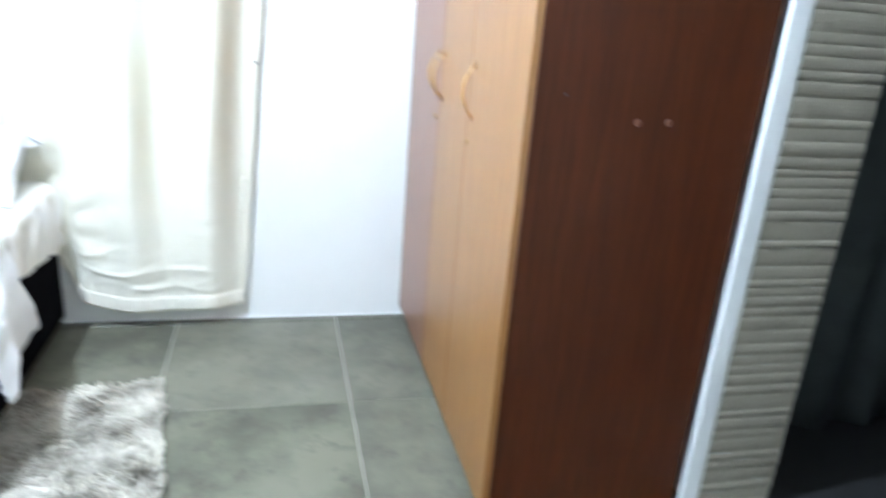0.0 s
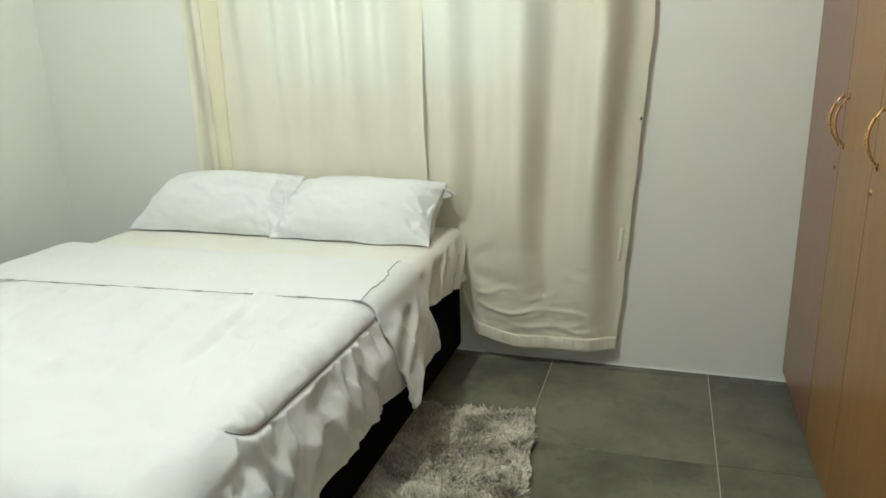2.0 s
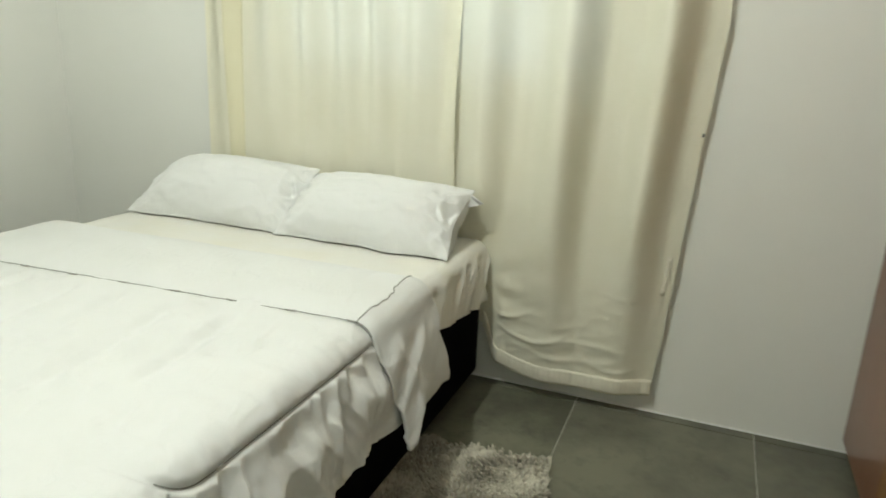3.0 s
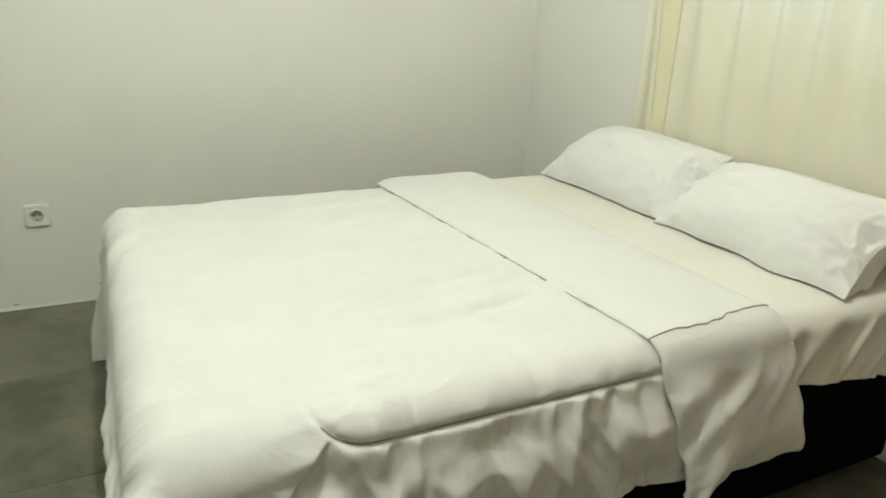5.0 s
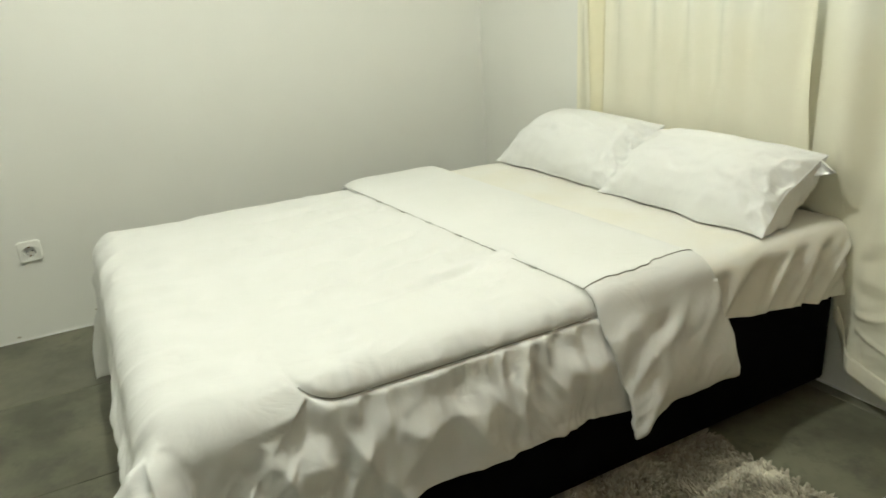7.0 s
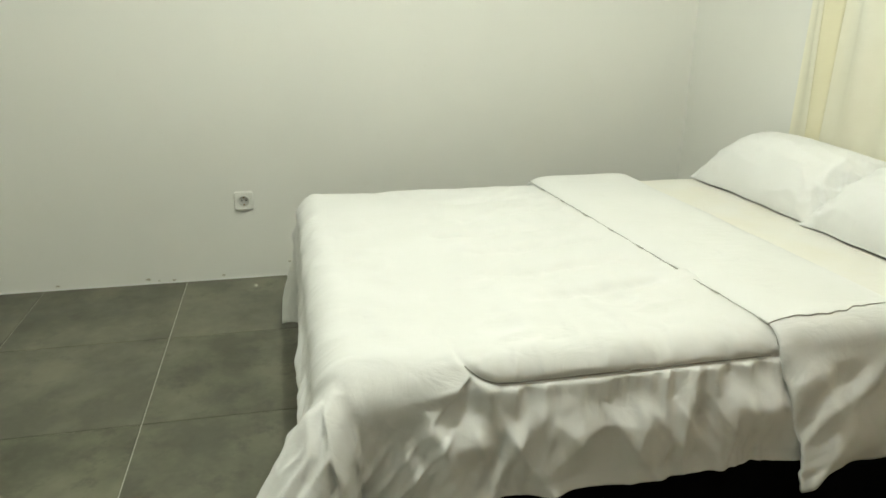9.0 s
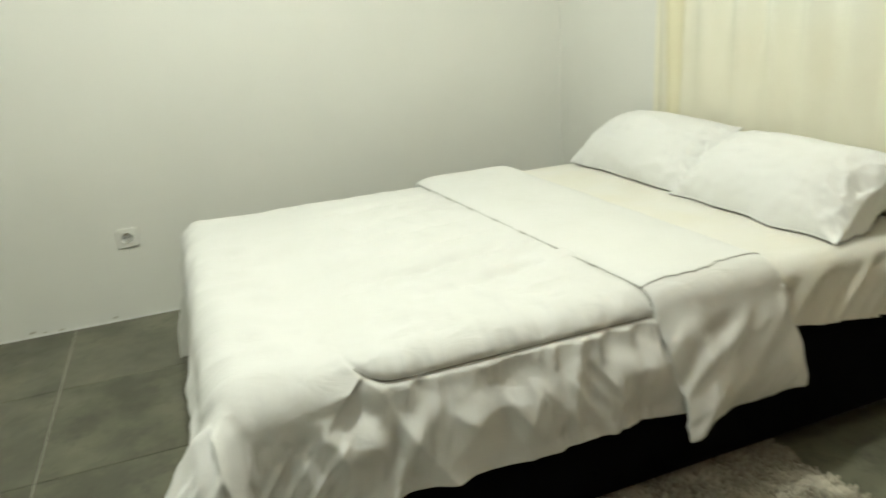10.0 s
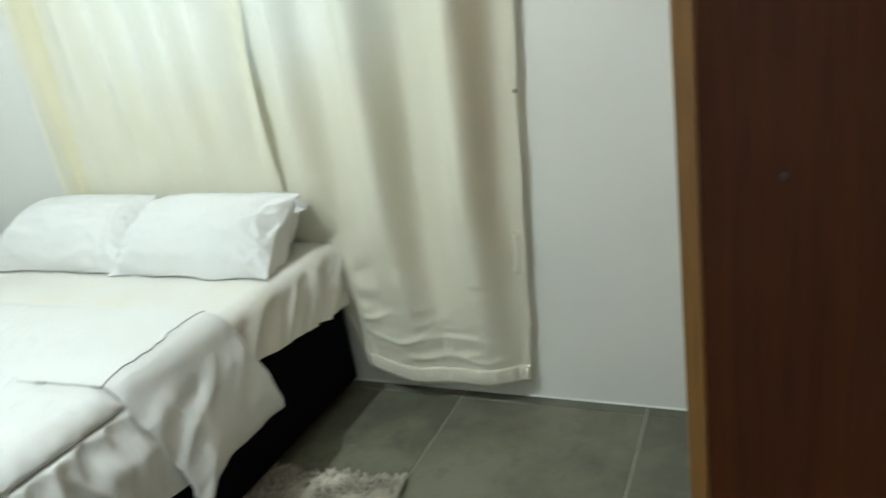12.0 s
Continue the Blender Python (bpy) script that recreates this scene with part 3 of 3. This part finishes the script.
    # piping where the turned-back layer ends, and where it breaks over the side
    ua = (DX0 - (DX0 - 0.24)) / (DX1 - DX0 + 0.24 + 0.304)
    ub = (1.955 - (DX0 - 0.24)) / (DX1 - DX0 + 0.24 + 0.304)
    pts = []
    for i in range(140):
        q = turn(ua + 0.02 + (ub - ua + 0.01) * i / 139, 1.0)
        pts.append(q + Vector((0, -0.004 - 0.004 * abs(nz(i * 0.35, 3)), 0.0040 + 0.002 * nz(i * 0.2, 9))))
    part("piping", add_tube(bmesh.new(), pts, 0.0011, 6), M_SEAM, root, "thin grey piping along the turned-back edge", smooth=True)
    for i0 in range(12, 136, 17):
        pick = [p + Vector((0, -0.002, 0.001)) for p in pts[i0:i0 + 4]]
        part("stitch", add_tube(bmesh.new(), pick, 0.0023, 6), M_SEAM, root, smooth=True)
    pts = []
    for i in range(60):
        t = i / 59
        pts.append(turn(ub + 0.006 * math.sin(t * 5) + 0.004 * nz(t * 9, 3), 1.0 - 0.93 * t) + Vector((0.001, 0, 0.0012)))
    part("piping", add_tube(bmesh.new(), pts, 0.0015, 6), M_SEAM, root, "thin grey piping along the fold of the flap", smooth=True)
    return root


duvet()


def pillow(x0, x1, dy, rise, taper, droop, seed, label, ear=False):
    """A soft lens leaning on the curtain: front edge on the sheet, back edge raised, four pinched corners."""
    front, back = Vector((0, -0.350 + dy, 0.5515)), Vector((0, -0.110 + dy, 0.735 + rise))
    along = back - front
    up = Vector((0, -along.z, along.y)).normalized()
    cx, half = (x0 + x1) / 2, (x1 - x0) / 2

    def ridge(p, q, r):
        return 0.3 - abs(nz(p, q, r)) * 2

    def f(s, v, side):
        # edges drawn in between the corners
        pinch_x = 1 - 0.055 * (1 - v * v) ** 1.2
        pinch_v = 1 - 0.05 * (1 - s * s)
        full = (max(0.0, 1 - abs(s) ** 4) ** 0.62 if side > 0 else max(0.0, 1 - abs(s) ** 8) ** 0.5) * max(0.0, 1 - abs(v) ** 2.1) ** 0.78
        h = (0.092 if side > 0 else 0.15) * full * (1 + 0.10 * nz(s * 1.7, v, seed + 20))
        near_end = math.exp(-(1 - abs(s)) / 0.14)
        near_front = math.exp(-(1 - abs(v)) / 0.16)
        x = cx + s * half * pinch_x * (1 - taper * (0.5 - 0.5 * s) * (0.5 + 0.5 * v))
        w = 0.012 * nz(x * 4 + seed, v * 1.8, seed) + 0.005 * ridge(x * 7 - v, v * 2.2 + x * 3, seed + 2) + 0.002 * nz(x * 24, v * 7, seed + 5)
        w += near_end * (0.042 * ridge(v * 2.6 + s, s * 6, seed + 7) + 0.014 * ridge(v * 6 - 3 * s, s * 11, seed + 8))
        w += near_front * 0.006 * nz(x * 19, v * 3, seed + 9)
        corner = math.exp(-((1 - abs(s)) * half / 0.085 + (1 - abs(v)) * 0.15 / 0.05))
        w += corner * 0.010 * math.sin(26 * ((1 - abs(s)) * half * 3 - (1 - abs(v)) * 0.45) + seed)
        edge = min(1.0, full * 2.2)
        p = front + along * (0.5 + 0.5 * v * pinch_v) + up * side * (h + w * edge * (1 if side > 0 else 0.8))
        p += up * 0.010 * nz(x * 6, v * 2, seed + 12) * (1 - edge)
        p.x = x
        p.y += near_front * (0.5 - 0.5 * v) * 0.034 * nz(x * 6, seed + 30)
        p.z += (0.5 + 0.5 * v) * (0.016 * (1 - s * s) - droop * (0.5 - 0.5 * s) * abs(s) ** 3)
        p.z = max(p.z, 0.5495 + 0.002 * nz(x * 9, p.y * 9, seed))
        p.y = min(p.y, -0.092 + 0.004 * nz(x * 8, p.z * 8))
        return p
    NS, NV = 120, 64

    def spread(t):
        t = 2 * t - 1
        return math.copysign(1 - (1 - abs(t)) ** 1.35, t)
    bm = bmesh.new()
    for side in (1, -1):
        vs = [[bm.verts.new(f(spread(i / NS), spread(j / NV), side)) for i in range(NS + 1)] for j in range(NV + 1)]
        for j in range(NV):
            for i in range(NS):
                q = (vs[j][i], vs[j][i + 1], vs[j + 1][i + 1], vs[j + 1][i])
                bm.faces.new(q if side > 0 else q[::-1])
    bmesh.ops.remove_doubles(bm, verts=bm.verts, dist=0.0002)
    bmesh.ops.recalc_face_normals(bm, faces=bm.faces)
    p = tagged(part("pillow", bm, M_PILLOW, smooth=True), label, "pillow", "bed pillows")
    # stitched edge of the case along the front and up the two ends
    pts = [f(-0.995, 1 - 2 * i / 24, 1) for i in range(25)] + [f(-0.99 + 1.98 * i / 70, -0.995, 1) for i in range(71)] + [f(0.995, -1 + 2 * i / 24, 1) for i in range(25)]
    part("edge_seam", add_tube(bmesh.new(), pts, 0.0016, 6), M_PILLOW, p, smooth=True)
    # loose corner of the pillowcase behind the raised corner
    if ear:
        c = Vector((x1 - 0.030, -0.128 + dy, 0.706 + rise))

        def tip(u, v):
            w = 0.056 * (1 - u) ** 0.8 + 0.005
            return c + Vector((0.064 * u, -0.012 * (1 - u) - 0.006 * math.sin(4 * v + 5 * u), (v - 0.5) * w - 0.008 * u + 0.004 * nz(u * 6, v * 6, 3)))
        thicken(part("case_corner", sheet(tip, 14, 10), M_PILLOW, p, "loose pointed corner of the pillowcase", smooth=True), 0.004, 0.0)
    return p


pillow(0.655, 1.355, 0.0, 0.010, 0.22, 0.03, 3.0, "plump white pillow leaning at the bed head beside the wall")
pillow(1.318, 1.962, -0.016, 0.0, 0.04, 0.012, 11.0, "plump white pillow with creased end at the bed head", True)


# ---------------------------------------------------------------- rug
def rug():
    root = tagged(new("shag_rug"), "small grey-beige shaggy rug lying beside and partly under the bed", "rug")
    m = pose(0, 0, 0, 0, 0, 7)
    root.matrix_basis = Matrix.Translation((1.80, -0.545, 0.0)) @ m
    W, L = 0.56, 1.15
    part("backing", box(0, W, -L, 0, 0.0, 0.010, bevel=0.003, seg=1), M_PILE, root)
    rg = random.Random(7)
    verts, faces = [], []
    n = 15000
    for i in range(n):
        x, y = rg.uniform(-0.006, W + 0.006), rg.uniform(-L - 0.005, 0.006)
        if x < 0.12 and i % 2:
            continue
        h = 0.017 + 0.016 * nz(x * 16, y * 16) + rg.uniform(-0.003, 0.004)
        lx, ly = 0.022 * nz(x * 9, y * 9, 4) + rg.uniform(-0.006, 0.006), 0.022 * nz(x * 9, y * 9, 9) + rg.uniform(-0.010, 0.010)
        if x > W - 0.01:
            lx += 0.010
        w = rg.uniform(0.0035, 0.0075)
        a0 = rg.uniform(0, 6.28)
        k = len(verts)
        for j in range(3):
            verts.append((x + w * math.cos(a0 + 2.094 * j), y + w * math.sin(a0 + 2.094 * j), 0.008))
        for j in range(3):
            verts.append((x + lx * 0.6 + w * 0.95 * math.cos(a0 + 2.094 * j), y + ly * 0.6 + w * 0.95 * math.sin(a0 + 2.094 * j), 0.008 + h * 0.7))
        verts.append((x + lx, y + ly, 0.008 + h))
        for j in range(3):
            j2 = (j + 1) % 3
            faces.append((k + j, k + j2, k + 3 + j2, k + 3 + j))
            faces.append((k + 3 + j, k + 3 + j2, k + 6))
    me = bpy.data.meshes.new("pile")
    me.from_pydata(verts, [], faces)
    me.materials.append(M_PILE)
    ob = new("pile", me)
    ob.parent = root
    tagged(ob, "mottled grey-beige shag pile", kind="stuff")


rug()


# ---------------------------------------------------------------- wardrobe
def wardrobe():
    x0, x1, yn, H = 3.215, 3.722, -1.24, 2.06
    root = tagged(new("wardrobe"), "tall three-door wooden wardrobe with gilt handles and dark mahogany sides", "wardrobe")
    side = part("side_panel", box(x0, x1, yn, yn + 0.018, 0.0, H, bevel=0.0012, seg=1), M_SIDEWOOD, root, "dark reddish-brown side panel")
    for x, z in ((3.442, 1.009), (3.513, 1.011)):
        bm = bmesh.new()
        bmesh.ops.create_cone(bm, cap_ends=True, segments=14, radius1=0.008, radius2=0.006, depth=0.004, matrix=pose(x, yn - 0.002, z, 90))
        part("screw_cap", bm, M_CAP, side, "small pale screw cap")
    bm = bmesh.new()
    bmesh.ops.create_cone(bm, cap_ends=True, segments=10, radius1=0.003, radius2=0.003, depth=0.002, matrix=pose(3.277, yn - 0.001, 1.059, 90))
    part("drill_hole", bm, M_DARKHOLE, side, "small dark hole")
    part("side_panel", box(x0, x1, -0.021, -0.003, 0.0, H, bevel=0.0012, seg=1), M_SIDEWOOD, root)
    part("top_panel", box(x0, x1, yn + 0.018, -0.021, H - 0.018, H), M_SIDEWOOD, root)
    part("back_panel", box(x1 - 0.006, x1, yn + 0.018, -0.021, 0.06, H - 0.018), M_SIDEWOOD, root)
    part("bottom_panel", box(x0, x1 - 0.006, yn + 0.018, -0.021, 0.06, 0.078), M_SIDEWOOD, root)
    part("plinth", box(x0 + 0.006, x0 + 0.022, yn + 0.018, -0.021, 0.0, 0.06), M_SIDEWOOD, root)
    edges = [-0.004, -0.478, -0.808, yn + 0.001]

    def handle(y, parent):
        # bowed strap handle with pointed leaf ends
        bm = bmesh.new()
        pts = []
        for i in range(17):
            t = i / 16
            pts.append((x0 - 0.021 - 0.026 * math.sin(math.pi * t) ** 0.75, y, 0.945 + 0.125 * t))
        add_tube(bm, pts, 0.0042, 8, 0.7)
        for z, s in ((0.950, -1), (1.064, 1)):
            v = [bm.verts.new(p) for p in ((x0 - 0.0185, y - 0.007, z), (x0 - 0.0185, y + 0.007, z), (x0 - 0.0185, y, z + s * 0.020), (x0 - 0.028, y, z))]
            for a in ((0, 1, 3), (1, 2, 3), (2, 0, 3), (0, 2, 1)):
                bm.faces.new([v[k] for k in a])
        for z in (0.992, 1.002, 1.012, 1.022):
            bmesh.ops.create_icosphere(bm, subdivisions=1, radius=0.0036, matrix=pose(x0 - 0.0505, y, z))
        bmesh.ops.recalc_face_normals(bm, faces=bm.faces)
        part("handle", bm, M_GOLD, parent, "bowed gilt metal handle", smooth=True)

    def keyhole(y, parent):
        bm = bmesh.new()
        bmesh.ops.create_cone(bm, cap_ends=True, segments=16, radius1=0.009, radius2=0.007, depth=0.004, matrix=pose(x0 - 0.020, y, 0.878, 0, -90))
        add_box(bm, x0 - 0.0235, x0 - 0.0215, y - 0.0015, y + 0.0015, 0.870, 0.886)
        part("keyhole", bm, M_BRASS, parent, "round brass keyhole plate")

    for k, (ya, yb, hy, ky) in enumerate(((edges[0], edges[1], -0.445, -0.440), (edges[1], edges[2], -0.512, None), (edges[2], edges[3], -0.852, -0.826))):
        dr = part("door", box(x0 - 0.018, x0 - 0.0005, yb + 0.0015, ya - 0.0015, 0.045, H - 0.004, bevel=0.0016, seg=2), M_DOORRED if k == 0 else M_DOORWOOD, root,
                  "reddish-brown wood laminate door" if k == 0 else "honey-brown wood laminate door")
        handle(hy, dr)
        if ky:
            keyhole(ky, dr)


wardrobe()


# ---------------------------------------------------------------- socket
def wall_socket(y, z):
    root = tagged(new("wall_socket"), "white square earthed power socket on the plain wall", "socket")
    root.location = (0, y, z)
    # square plate with a round well in it
    N = 32
    bm = bmesh.new()
    angles = [2 * math.pi * (k + 0.5) / N for k in range(N)]

    def square(r, x):
        out = []
        for t in angles:
            q = r / max(abs(math.cos(t)), abs(math.sin(t)))
            q = min(q, r * 1.34)
            out.append(bm.verts.new((x, q * math.cos(t), q * math.sin(t))))
        return out

    def bridge(rings):
        for p, q in zip(rings, rings[1:]):
            for k in range(N):
                bm.faces.new((p[k], p[(k + 1) % N], q[(k + 1) % N], q[k]))
    bridge([square(0.041, 0.0), square(0.041, 0.010), square(0.0385, 0.0135)]
           + [[bm.verts.new((x, r * math.cos(t), r * math.sin(t))) for t in angles] for r, x in ((0.0275, 0.0135), (0.0265, 0.0155), (0.0215, 0.0155))])
    bmesh.ops.recalc_face_normals(bm, faces=bm.faces)
    part("plate", bm, M_PLASTIC, root)
    # well: its shade is put into a greyer colour than the plate
    bm = bmesh.new()
    rings = [[bm.verts.new((x, r * math.cos(t), r * math.sin(t))) for t in angles] for r, x in ((0.0214, 0.0154), (0.0200, 0.0015))]
    bridge(rings)
    bm.faces.new(rings[-1])
    part("insert", bm, M_SOCKET, root, "recessed round well of the socket")
    for dy in (-0.0095, 0.0095):
        bm = bmesh.new()
        bmesh.ops.create_cone(bm, cap_ends=True, segments=12, radius1=0.0034, radius2=0.0034, depth=0.002, matrix=pose(0.0022, dy, 0, 0, 90))
        part("pin_hole", bm, M_DARKHOLE, root, "dark pin hole")
    for s in (-1, 1):
        part("earth_clip", box(0.002, 0.0135, -0.0035, 0.0035, s * 0.0175 - 0.002, s * 0.0175 + 0.002), M_BRASS, root)


wall_socket(-2.125, 0.366)

# ---------------------------------------------------------------- floor tiles
xs = sorted({0.586 + TILE * k for k in range(-1, 7)} | {0.0, EAST})
ys = sorted({-0.045 - TILE * k for k in range(0, 8)} | {0.0, SOUTH})
xs = [x for x in xs if 0 <= x <= EAST]
ys = [y for y in ys if SOUTH <= y <= 0]
tile_meshes = {}
rng = random.Random(12)
for xa, xb in zip(xs, xs[1:]):
    for ya, yb in zip(ys, ys[1:]):
        w, d = round(xb - xa, 3), round(yb - ya, 3)
        if (w, d) not in tile_meshes:
            g = 0.0018
            bm = box(-w / 2 + g, w / 2 - g, -d / 2 + min(g, d / 4), d / 2 - min(g, d / 4), -0.010, 0, bevel=0.0012, seg=1)
            me = bpy.data.meshes.new("tile")
            bm.to_mesh(me)
            bm.free()
            me.materials.append(M_TILE)
            tile_meshes[(w, d)] = me
        ob = new("tile", tile_meshes[(w, d)])
        ob.parent = floor
        ob.location = ((xa + xb) / 2, (ya + yb) / 2, rng.uniform(-0.0004, 0.0004))
